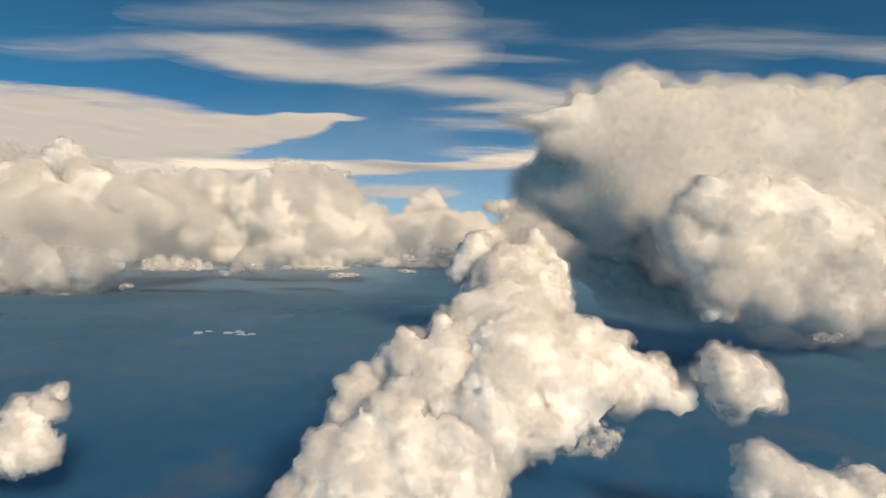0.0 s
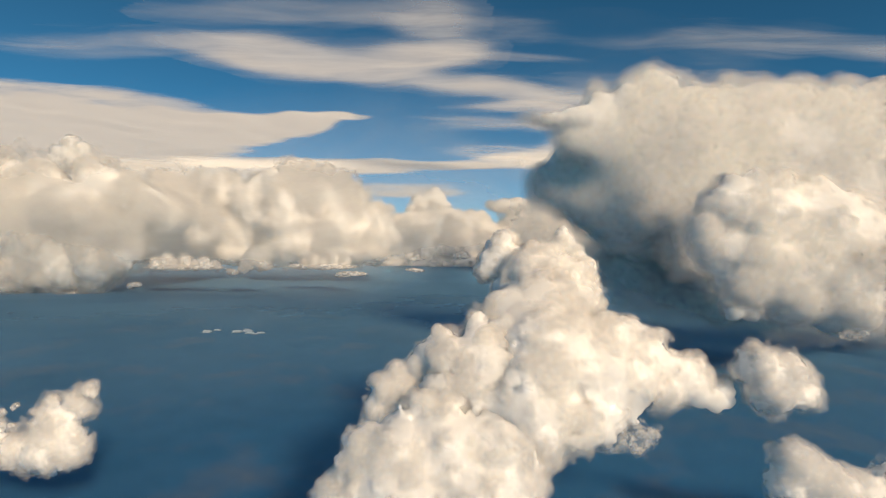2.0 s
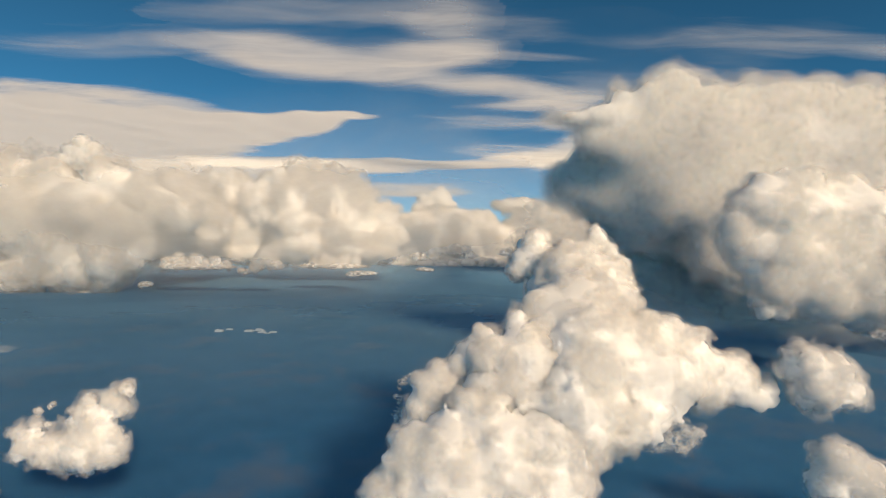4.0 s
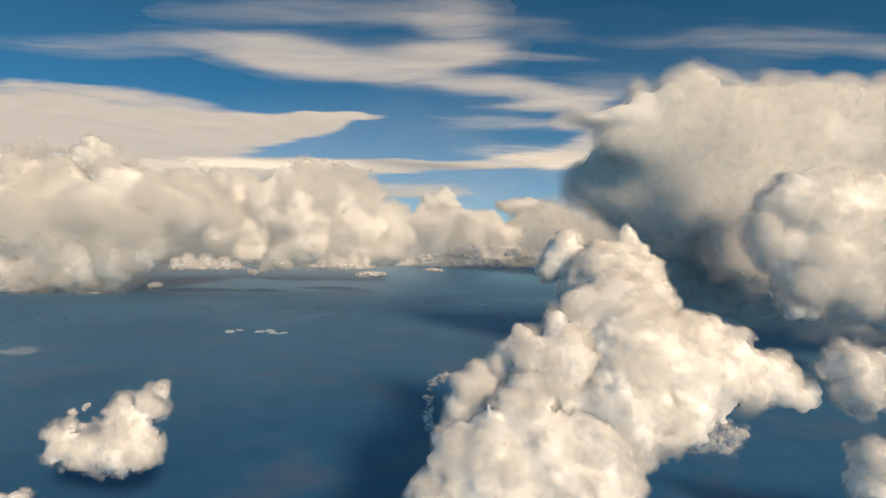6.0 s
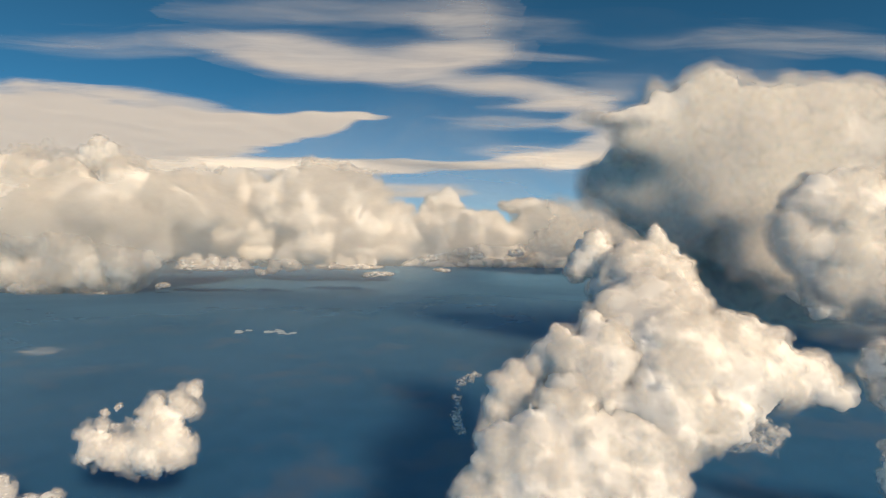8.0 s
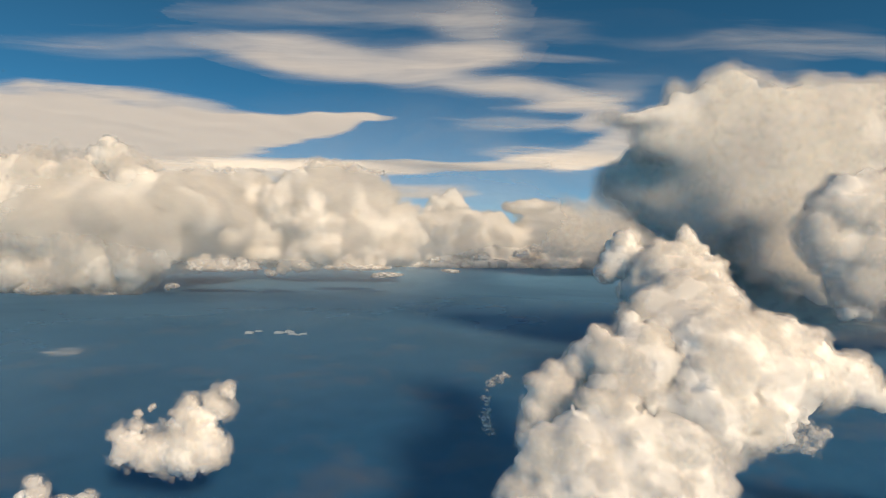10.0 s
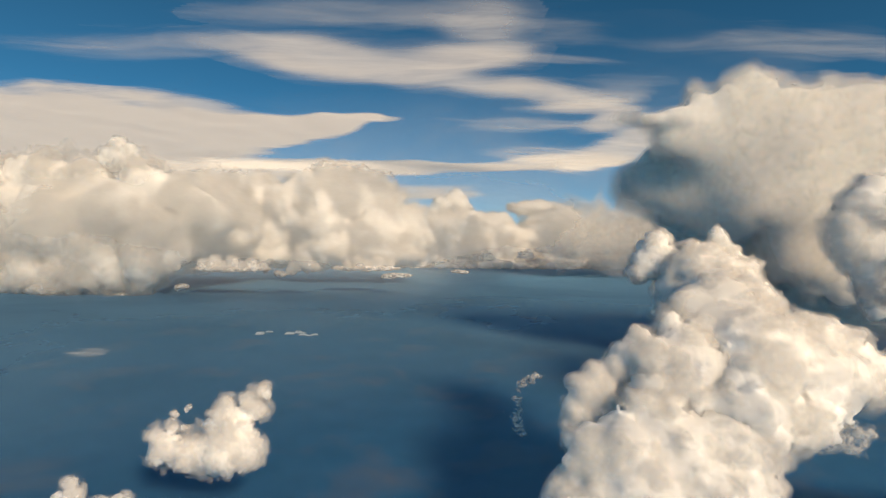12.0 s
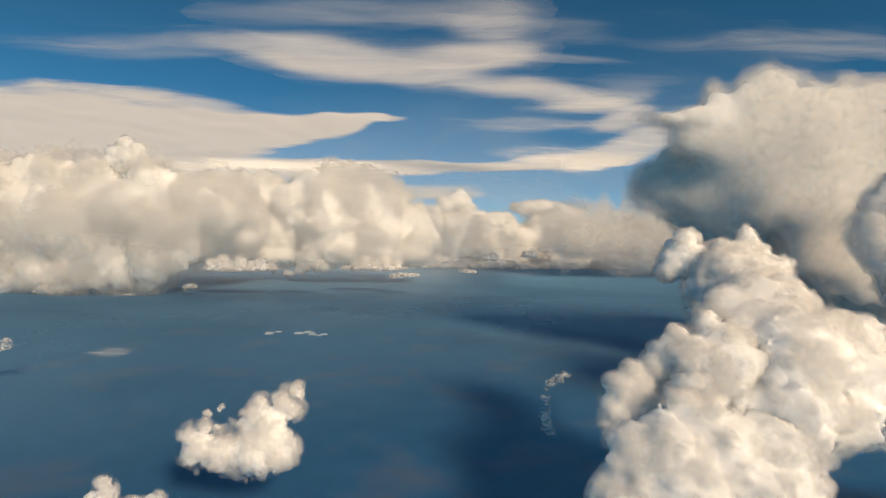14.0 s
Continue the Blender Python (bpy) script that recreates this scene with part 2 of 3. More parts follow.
def skin_of(f, lo, voxel):
    inside = f > 0
    count = np.zeros(np.array(f.shape) - 1, np.int8)
    for i in range(8):
        a, b, c = i & 1, i >> 1 & 1, i >> 2
        count += inside[a:a + count.shape[0], b:b + count.shape[1], c:c + count.shape[2]]
    cells = np.argwhere((count > 0) & (count < 8))
    number = np.full(count.shape, -1, np.int32)
    number[tuple(cells.T)] = np.arange(len(cells))
    total, hits = np.zeros((len(cells), 3), np.float32), np.zeros((len(cells), 1), np.float32)
    for axis in range(3):
        for i in range(4):
            start = np.zeros(3, int)
            start[[(axis + 1) % 3, (axis + 2) % 3]] = i & 1, i >> 1
            end = start.copy()
            end[axis] = 1
            f0, f1 = f[tuple((cells + start).T)], f[tuple((cells + end).T)]
            cross = (f0 > 0) != (f1 > 0)
            s = np.where(cross, f0 / np.where(cross, f0 - f1, 1), 0)[:, None]
            total += np.where(cross[:, None], start + s * (end - start), 0)
            hits += cross[:, None]
    corners = lo + (cells + total / hits) * voxel
    quads = []
    for axis in range(3):
        u, v = (axis + 1) % 3, (axis + 2) % 3
        ahead = [slice(None)] * 3
        ahead[axis] = slice(1, None)
        back = [slice(None)] * 3
        back[axis] = slice(None, -1)
        edge = inside[tuple(back)] != inside[tuple(ahead)]
        at = np.argwhere(edge)
        at = at[(at[:, u] > 0) & (at[:, v] > 0) & (at[:, u] < f.shape[u] - 1) & (at[:, v] < f.shape[v] - 1)]
        du, dv = np.eye(3, dtype=int)[u], np.eye(3, dtype=int)[v]
        q = np.stack([number[tuple((at - du - dv).T)], number[tuple((at - dv).T)], number[tuple(at.T)], number[tuple((at - du).T)]], 1)
        flip = ~inside[tuple(at.T)]
        q[flip] = q[flip][:, ::-1]
        quads.append(q)
    return corners, np.concatenate(quads)


def mesh_of(name, corners, faces, mat):
    me = bpy.data.meshes.new(name)
    me.vertices.add(len(corners))
    me.vertices.foreach_set("co", np.ascontiguousarray(corners, np.float32).ravel())
    sides = faces.shape[1]
    me.loops.add(faces.size)
    me.loops.foreach_set("vertex_index", np.ascontiguousarray(faces, np.int32).ravel())
    me.polygons.add(len(faces))
    me.polygons.foreach_set("loop_start", np.arange(0, faces.size, sides, dtype=np.int32))
    me.polygons.foreach_set("use_smooth", np.ones(len(faces), bool))
    me.update(calc_edges=True)
    me.materials.append(mat)
    return me


def soften(me, broad, share):
    """Shade a cloud partly by the great heaps under its puffs, as light spread through it does."""
    own = np.empty(3 * len(me.vertices), np.float32)
    me.vertex_normals.foreach_get("vector", own)
    u = own.reshape(-1, 3) * (1 - share) + broad * share
    me.normals_split_custom_set_from_vertices(u / np.maximum(np.linalg.norm(u, axis=1, keepdims=True), 1e-6))


def cloud(name, label, lobes, voxel, size, rough, seed, mats, group="", fray=0.0, reach=0.0, melt=0.25, share=0.66, parts=None, thin=0.0, layers=4, crisp=0.45):
    """A cloud: its dense body, and as parts the mist round it and heaps that stand out from it."""
    middle = np.mean([v[:3] for v in lobes], 0)
    (corners, quads, broad), skins = heap(lobes, voxel, size, rough, seed, fray, reach, melt, layers, crisp)
    ob = new(name, mesh_of(name, corners - middle, quads, mats[1] if thin else mats[0]))
    if thin:
        ob.data.attributes.new("cover", "FLOAT", "POINT").data.foreach_set("value", np.full(len(corners), thin, np.float32))
    soften(ob.data, broad, share)
    ob.location = middle
    if skins:
        me = mesh_of("mist", skins[0] - middle, skins[1], mats[1])
        me.attributes.new("cover", "FLOAT", "POINT").data.foreach_set("value", skins[2])
        soften(me, skins[3], share)
        edge = new("mist", me)
        edge.parent = ob
        tagged(edge, "thin white mist round the cloud's edge", kind="stuff")
    for what, (more, step, heaps, rise, *rest) in (parts or {}).items():
        seed += 7
        piece = cloud(what, "", more, step, heaps, rise, seed, mats, "", fray, rest[0] if rest else reach * min(1, heaps / size), melt, share, layers=layers, crisp=rest[1] if rest else crisp)
        piece.parent, piece.location = ob, piece.location - ob.location
    return tagged(ob, label, "cloud", group) if label else ob


def veil(name, label, height, spots, step, mat, sag, group="high ice clouds"):
    """A high thin cloud: an undulating sheet with its density in a layer. spots: x, y, two radii, weight."""
    s = np.array(spots, float)
    lo, hi = (s[:, :2] - 1.7 * s[:, 2:4]).min(0), (s[:, :2] + 1.7 * s[:, 2:4]).max(0)
    xs, ys = np.arange(lo[0], hi[0] + step, step), np.arange(lo[1], min(hi[1], 5000) + step, step)
    gx, gy = np.meshgrid(xs, ys, indexing="ij")
    p = np.stack([gx.ravel(), gy.ravel(), np.zeros(gx.size)], 1).astype(np.float32)
    bend = np.stack([ripple(p, 300, k) for k in (1.7, 9.2)], 1) * min(60, 5 * sag)
    density = np.zeros(len(p))
    for x, y, a, b, w in spots:
        if w:
            d = ((p[:, 0] + bend[:, 0] - x) / a) ** 2 + ((p[:, 1] + bend[:, 1] - y) / b) ** 2
            density = 1 - (1 - density) * (1 - w * np.exp(-0.75 * d * d))
    z = sag * (ripple(p, 420, 4.4) + 0.4 * ripple(p, 160, 6.1))
    number = np.arange(gx.size).reshape(gx.shape)
    quads = np.stack([number[:-1, :-1], number[1:, :-1], number[1:, 1:], number[:-1, 1:]], -1).reshape(-1, 4)
    quads = quads[(density[quads] > 0.01).any(1)]
    used, quads = np.unique(quads, return_inverse=True)
    quads = quads.reshape(-1, 4)
    middle = np.array((s[:, 0].mean(), s[:, 1].mean(), height))
    corners = np.stack([p[used, 0] - middle[0], p[used, 1] - middle[1], z[used]], 1)
    me = mesh_of(name, corners, quads, mat)
    layer = me.attributes.new("cover", "FLOAT", "POINT")
    layer.data.foreach_set("value", density[used].astype(np.float32))
    # sun brightness put into the normals: the flat veil is shaded as if half up to the sun
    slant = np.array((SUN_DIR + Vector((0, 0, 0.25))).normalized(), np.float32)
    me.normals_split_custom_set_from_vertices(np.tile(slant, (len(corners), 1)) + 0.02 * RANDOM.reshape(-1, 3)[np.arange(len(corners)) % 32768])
    ob = new(name, me)
    ob.location = middle
    return tagged(ob, label, "cloud", group)


# ---- the ground ----
def ground():
    me = bpy.data.meshes.new("ground")
    r = 14000
    me.from_pydata([(-r, -r, 0), (r, -r, 0), (r, r, 0), (-r, r, 0)], [], [(0, 1, 2, 3)])
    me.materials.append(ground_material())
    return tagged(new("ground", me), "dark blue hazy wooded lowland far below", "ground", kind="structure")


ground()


def haze():
    """A tinted sheet that stands in for pale haze over the lowland, thicker and deeper with distance."""
    xs, ys = np.arange(-6000, 6001, 100.0), np.arange(-600, 6001, 50.0)
    gx, gy = np.meshgrid(xs, ys, indexing="ij")
    number = np.arange(gx.size).reshape(gx.shape)
    quads = np.stack([number[:-1, :-1], number[1:, :-1], number[1:, 1:], number[:-1, 1:]], -1).reshape(-1, 4)
    far_off = np.hypot(gx, gy).ravel()
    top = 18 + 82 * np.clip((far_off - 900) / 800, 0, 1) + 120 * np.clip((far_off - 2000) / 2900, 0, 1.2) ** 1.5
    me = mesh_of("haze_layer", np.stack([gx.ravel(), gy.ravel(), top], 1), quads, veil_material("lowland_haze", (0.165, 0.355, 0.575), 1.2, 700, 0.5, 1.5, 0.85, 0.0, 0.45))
    # haze painted into the sheet: its cover grows with distance from the start
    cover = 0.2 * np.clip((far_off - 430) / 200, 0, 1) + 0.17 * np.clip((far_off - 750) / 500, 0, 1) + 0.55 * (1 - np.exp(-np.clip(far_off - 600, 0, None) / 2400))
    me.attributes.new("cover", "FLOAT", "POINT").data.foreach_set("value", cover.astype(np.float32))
    return tagged(new("haze_layer", me), "blue-grey sheet standing in for haze over the distant lowland", "haze", kind="structure")


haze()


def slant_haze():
    """An added pale sheet that imitates sunlit haze between the near towers and the distant banks."""
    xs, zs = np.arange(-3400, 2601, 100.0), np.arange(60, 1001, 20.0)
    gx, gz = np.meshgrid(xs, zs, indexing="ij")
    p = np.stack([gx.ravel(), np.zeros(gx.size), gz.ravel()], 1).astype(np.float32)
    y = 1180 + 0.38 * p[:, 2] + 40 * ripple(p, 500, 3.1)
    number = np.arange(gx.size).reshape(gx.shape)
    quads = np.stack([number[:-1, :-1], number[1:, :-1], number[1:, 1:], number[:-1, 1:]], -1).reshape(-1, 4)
    # haze put into the sheet's tint and cover, to lighten the banks behind
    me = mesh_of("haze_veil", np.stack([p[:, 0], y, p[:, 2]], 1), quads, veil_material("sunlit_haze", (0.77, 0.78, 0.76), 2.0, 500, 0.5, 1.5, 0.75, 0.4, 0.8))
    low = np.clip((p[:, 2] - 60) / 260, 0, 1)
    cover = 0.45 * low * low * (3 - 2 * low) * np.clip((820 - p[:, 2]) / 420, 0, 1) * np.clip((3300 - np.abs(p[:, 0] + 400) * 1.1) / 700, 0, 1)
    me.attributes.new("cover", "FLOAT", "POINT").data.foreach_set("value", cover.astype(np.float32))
    return tagged(new("haze_veil", me), "pale sheet added to imitate sunlit haze before the distant cloud banks", "haze", kind="structure")


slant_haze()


def near_haze():
    """An added thin blue sheet that imitates haze in the sunlit air between the eye and the lowland, gone at the eye's
    own height.
    """
    xs, zs = np.arange(-1500, 1301, 50.0), np.arange(10, 251, 12.0)
    gx, gz = np.meshgrid(xs, zs, indexing="ij")
    p = np.stack([gx.ravel(), np.zeros(gx.size), gz.ravel()], 1).astype(np.float32)
    number = np.arange(gx.size).reshape(gx.shape)
    quads = np.stack([number[:-1, :-1], number[1:, :-1], number[1:, 1:], number[:-1, 1:]], -1).reshape(-1, 4)
    # haze light painted as a blue tint, which lifts the shadows on the lowland
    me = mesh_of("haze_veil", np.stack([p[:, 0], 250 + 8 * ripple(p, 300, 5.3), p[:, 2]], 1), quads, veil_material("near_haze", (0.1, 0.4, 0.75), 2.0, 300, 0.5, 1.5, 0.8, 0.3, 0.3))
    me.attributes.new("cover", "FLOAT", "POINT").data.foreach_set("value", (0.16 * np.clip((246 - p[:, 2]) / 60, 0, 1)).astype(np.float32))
    return tagged(new("haze_veil", me), "thin blue sheet added to imitate air haze over the lowland", "haze", kind="structure")


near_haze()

# ---- clouds ----
TOWER_CROWN = [
    (38, 565, 284, 12), (33, 565, 272, 16), (25, 565, 258, 16), (16, 565, 249, 13),
    (40, 560, 258, 18), (101, 560, 292, 8), (104, 560, 281, 12), (113, 555, 270, 12),
    (88, 555, 268, 14), (69, 558, 268, 13), (52, 558, 260, 18), (120, 548, 254, 16),
    (124, 535, 239, 11), (60, 552, 260, 15), (78, 548, 264, 16),
]
TOWER_COLUMN = [
    (70, 535, 239, 37), (96, 525, 234, 32), (44, 530, 227, 23), (66, 490, 209, 44),
    (93, 490, 209, 30), (36, 480, 205, 32), (108, 505, 219, 14), (60, 430, 179, 46),
    (43, 410, 147, 41), (69, 405, 139, 27), (51, 462, 197, 36), (73, 458, 198, 34),
    (28, 445, 188, 30), (91, 448, 193, 23), (4, 408, 152, 20), (24, 404, 146, 22),
    (46, 398, 124, 22), (-30, 412, 158, 17),
]
TOWER_SHOULDER = [
    (1, 450, 209, 10), (-3, 448, 202, 9), (5, 445, 195, 17), (-28, 440, 190, 13),
    (-38, 440, 180, 15), (-22, 432, 177, 22), (-50, 438, 171, 11), (7, 430, 173, 34),
    (-5, 420, 157, 28), (-67, 440, 163, 10), (-77, 440, 150, 14), (-59, 440, 150, 17),
    (-84, 438, 134, 13), (-69, 435, 127, 17), (-89, 436, 122, 8),
]
TOWER_RIDGE = [
    (112, 440, 209, 13), (103, 435, 198, 17), (123, 432, 199, 19), (141, 430, 190, 18),
    (140, 432, 206, 6), (153, 426, 181, 17), (168, 422, 173, 15), (181, 420, 159, 14),
    (195, 420, 152, 9), (207, 420, 150, 6), (202, 420, 160, 6), (126, 420, 168, 26),
    (98, 420, 172, 35), (155, 420, 159, 16), (94, 410, 143, 25), (118, 412, 145, 14),
]
TOWER_FOOT = [
    (-34, 405, 154, 9), (-43, 402, 146, 15), (-25, 402, 151, 14), (-57, 400, 140, 12),
    (-33, 395, 133, 22), (-68, 398, 133, 9), (-84, 395, 128, 8), (-97, 392, 122, 8),
    (-86, 385, 114, 17), (-99, 380, 103, 13), (-112, 376, 92, 10), (-118, 374, 87, 7),
    (-61, 382, 116, 26), (-22, 385, 119, 30), (14, 388, 118, 33), (34, 385, 111, 19),
    (-58, 370, 92, 33), (-12, 370, 92, 33), (26, 372, 96, 21), (39, 375, 103, 9),
    (-91, 370, 83, 25), (-58, 368, 51, 45), (0, 368, 56, 37), (-99, 368, 59, 29),
]
LOW_PUFF = [
    (-375, 488, 132, 7), (-368, 488, 126, 4), (-384, 488, 121, 10), (-378, 488, 113, 8),
    (-391, 488, 124, 5), (-405, 488, 120, 7), (-411, 488, 108, 9), (-420, 488, 102, 8),
    (-396, 486, 103, 14), (-392, 485, 84, 18), (-384, 485, 74, 13), (-376, 485, 82, 7),
    (-405, 484, 74, 21), (-422, 485, 73, 15), (-441, 485, 73, 15), (-461, 487, 77, 14),
    (-473, 488, 88, 8), (-474, 488, 94, 4), (-458, 489, 95, 5), (-448, 490, 97, 5),
    (-468, 487, 72, 11),
]
LOW_BITS = [
    (-457, 490, 109, 3), (-458, 490, 105, 2), (-443, 490, 116, 2), (-446, 490, 113, 2),
]
SIDE_PUFF = [
    (223, 405, 185, 16), (246, 405, 178, 17), (235, 405, 164, 18), (258, 405, 162, 14),
    (212, 405, 182, 8),
]
CORNER_PUFF = [
    (280, 440, 91, 18), (273, 440, 72, 17), (306, 438, 70, 24), (334, 436, 63, 24),
    (369, 436, 69, 22),
]
STORM_TOP = [
    (315, 845, 542, 34, 20, 34), (343, 845, 540, 25, 15, 25), (273, 845, 528, 32, 19, 32), (232, 850, 517, 29, 17, 29),
    (200, 850, 497, 44, 21, 25), (162, 852, 492, 42, 17, 14), (384, 840, 511, 38, 23, 38), (440, 840, 517, 38, 23, 38),
    (496, 840, 520, 36, 21, 36), (515, 840, 532, 24, 15, 24), (562, 840, 514, 42, 25, 42), (628, 840, 510, 47, 28, 47),
    (704, 840, 506, 56, 34, 56),
]
STORM_BODY = [
    (206, 865, 469, 48, 23, 35), (264, 865, 463, 68, 33, 53), (320, 862, 468, 77, 40, 68), (391, 850, 457, 86, 47, 86),
    (495, 850, 449, 95, 52, 95), (610, 850, 441, 105, 58, 105), (725, 850, 424, 114, 63, 114), (351, 862, 392, 77, 43, 77),
    (430, 850, 363, 86, 47, 86), (526, 850, 345, 95, 52, 95), (632, 850, 318, 114, 63, 114), (416, 855, 286, 57, 32, 57),
    (480, 850, 249, 67, 37, 67), (567, 850, 231, 71, 39, 71), (672, 850, 223, 76, 42, 76),
]
STORM_BULGE = [
    (202, 940, 431, 38), (174, 950, 395, 36), (208, 940, 373, 42), (261, 980, 351, 50),
    (315, 1000, 325, 53), (369, 1020, 297, 52), (420, 1030, 276, 53), (264, 930, 386, 61),
    (317, 920, 345, 60), (462, 1040, 264, 58),
]
STORM_SKIRT = [
    (457, 1050, 205, 70, 60, 59), (539, 1050, 183, 83, 65, 59), (646, 1050, 172, 94, 70, 59), (765, 1050, 162, 106, 74, 54),
    (883, 1050, 158, 106, 74, 54), (385, 1050, 228, 59), (340, 1090, 246, 60, 54, 49),
]
FRONT_HEAD = [
    (323, 612, 353, 14), (344, 612, 356, 16), (375, 612, 355, 18), (411, 614, 347, 22),
    (306, 612, 342, 12), (296, 612, 328, 12), (286, 612, 308, 14), (281, 612, 297, 11),
    (327, 612, 325, 31), (368, 612, 319, 38), (426, 615, 313, 45), (294, 612, 284, 21),
    (291, 612, 267, 15), (314, 612, 270, 27), (349, 612, 271, 41), (414, 615, 258, 52),
    (334, 610, 237, 31), (384, 612, 230, 41), (471, 618, 279, 62), (458, 618, 224, 48),
]
FRONT_KNOB = [
    (314, 605, 216, 11), (328, 605, 222, 14), (338, 605, 206, 15), (321, 605, 203, 12),
]
LEFT_KNOB = [
    (-1275, 1690, 594, 28), (-1232, 1690, 576, 28), (-1307, 1690, 571, 25), (-1265, 1690, 549, 38),
    (-1216, 1690, 550, 19), (-1331, 1690, 541, 19), (-1293, 1690, 530, 27),
]
LEFT_BANK = [
    (-1480, 1700, 463, 95), (-1574, 1700, 481, 76), (-1359, 1690, 473, 76), (-1186, 1700, 457, 80),
    (-1097, 1710, 431, 73), (-1016, 1720, 395, 69), (-954, 1730, 358, 58), (-1276, 1680, 379, 104),
    (-1463, 1680, 339, 132), (-1621, 1690, 337, 133), (-1132, 1690, 325, 95), (-1350, 1680, 247, 94),
    (-1172, 1680, 230, 79), (-1090, 1690, 250, 68),
]
LEFT_BANK_FOOT = [
    (-1258, 1670, 170, 60), (-1184, 1670, 178, 52), (-1323, 1670, 154, 45), (-1398, 1670, 172, 65),
    (-1473, 1660, 153, 56), (-1538, 1660, 170, 74), (-1630, 1660, 150, 65), (-1734, 1690, 430, 133),
    (-1752, 1690, 260, 142), (-1933, 1700, 390, 181), (-1951, 1700, 220, 152), (-1110, 1900, 270, 85),
    (-1095, 1950, 455, 87), (-1051, 1950, 401, 96), (-1078, 1800, 350, 89), (-1074, 2000, 293, 90),
    (-1007, 2000, 338, 90),
]
MIDDLE_BANK = [
    (-1147, 2280, 530, 41), (-1084, 2280, 539, 51), (-1020, 2280, 552, 46), (-982, 2280, 548, 41),
    (-1028, 2270, 475, 92), (-795, 2250, 557, 55), (-708, 2250, 583, 55), (-632, 2250, 559, 61),
    (-544, 2250, 560, 55), (-482, 2255, 531, 61), (-431, 2255, 487, 61), (-741, 2240, 488, 100),
    (-591, 2240, 466, 110), (-466, 2245, 418, 91), (-868, 2245, 445, 101), (-689, 2235, 364, 138, 126, 115),
    (-501, 2235, 329, 125, 115, 105), (-346, 2300, 379, 88),
]
MIDDLE_FOOT = [
    (-1091, 2300, 361, 155, 134, 113), (-944, 2320, 325, 156, 130, 104), (-1244, 2300, 321, 155, 129, 103), (-343, 2280, 294, 118, 97, 77),
    (-659, 2220, 257, 137, 106, 75), (-510, 2220, 249, 112, 86, 60), (-387, 2230, 231, 115, 80, 45), (-761, 2230, 226, 100, 75, 50),
    (-987, 2300, 221, 155, 103, 52), (-1169, 2250, 215, 126, 86, 45),
]
FRINGE_ONE = [
    (-663, 1690, 226, 27), (-682, 1690, 205, 21), (-640, 1690, 207, 21), (-697, 1690, 187, 17, 15, 13),
    (-618, 1690, 198, 17, 14, 11), (-654, 1690, 245, 15), (-725, 1690, 176, 17, 12, 8),
]
FRINGE_TWO = [
    (-989, 1700, 202, 19), (-957, 1700, 212, 21), (-926, 1700, 199, 17), (-894, 1700, 211, 21),
    (-862, 1700, 200, 17), (-830, 1700, 208, 19), (-795, 1700, 197, 15), (-928, 1700, 188, 88, 49, 10),
    (-843, 1700, 189, 69, 38, 8),
]
FRINGE_THREE = [
    (-535, 1850, 198, 19), (-500, 1850, 211, 21), (-463, 1850, 204, 21), (-426, 1850, 216, 23),
    (-385, 1850, 209, 19), (-453, 1850, 191, 104, 57, 10), (-566, 1850, 190, 25, 17, 8),
]
FLAT_ONE = [
    (-352, 1800, 169, 56, 32, 8), (-383, 1800, 164, 28, 18, 8),
]
FLAT_TWO = [
    (-131, 1800, 186, 26, 16, 6), (-111, 1800, 184, 16, 11, 6),
]
FLAT_THREE = [
    (-1049, 1680, 129, 17, 13, 9), (-1064, 1680, 125, 11, 9, 8),
]
FLAT_FOUR = [
    (-1232, 1660, 102, 20, 14, 7), (-1251, 1660, 100, 15, 10, 6),
]
LEFT_FOOT = [
    (-1456, 1640, 121, 55, 40, 24), (-1402, 1640, 140, 37, 31, 26), (-1502, 1640, 113, 33, 25, 17),
]
FAR_KNOB = [
    (-88, 3500, 630, 47), (-52, 3500, 595, 51), (-126, 3500, 594, 47), (-209, 3500, 593, 35),
    (-177, 3500, 546, 59), (-79, 3500, 532, 78), (-8, 3500, 533, 47), (-243, 3500, 514, 39),
]
FAR_BANK = [
    (-78, 3500, 465, 102), (21, 3480, 376, 156), (-212, 3480, 334, 179), (-424, 3460, 292, 178),
    (198, 3500, 391, 126), (311, 3450, 275, 178, 159, 139), (509, 3480, 316, 140), (40, 3440, 233, 231, 158, 85),
    (-267, 3440, 202, 231, 150, 69), (175, 3700, 285, 290, 220, 149), (-364, 3700, 307, 332, 253, 174), (-777, 3700, 280, 332, 228, 124),
    (-415, 3380, 148, 227, 136, 45), (-75, 3380, 145, 227, 134, 42), (266, 3380, 153, 227, 136, 45),
]
FAR_BANK_TWO = [
    (487, 3600, 555, 194, 125, 56), (668, 3600, 533, 121, 81, 40), (620, 3650, 422, 245, 184, 123), (689, 3500, 319, 157),
    (925, 3500, 279, 157, 133, 110), (1154, 3480, 267, 156, 121, 86), (1389, 3480, 262, 156, 121, 86), (619, 3440, 229, 193, 127, 62),
    (1692, 3500, 274, 235, 176, 118), (1005, 3700, 325, 332, 236, 141), (1461, 3800, 353, 383, 277, 170), (1121, 3440, 220, 231, 135, 39),
    (2044, 3700, 318, 373, 269, 166), (569, 3380, 161, 227, 136, 45), (911, 3380, 173, 227, 136, 45), (1252, 3380, 181, 227, 136, 45),
]
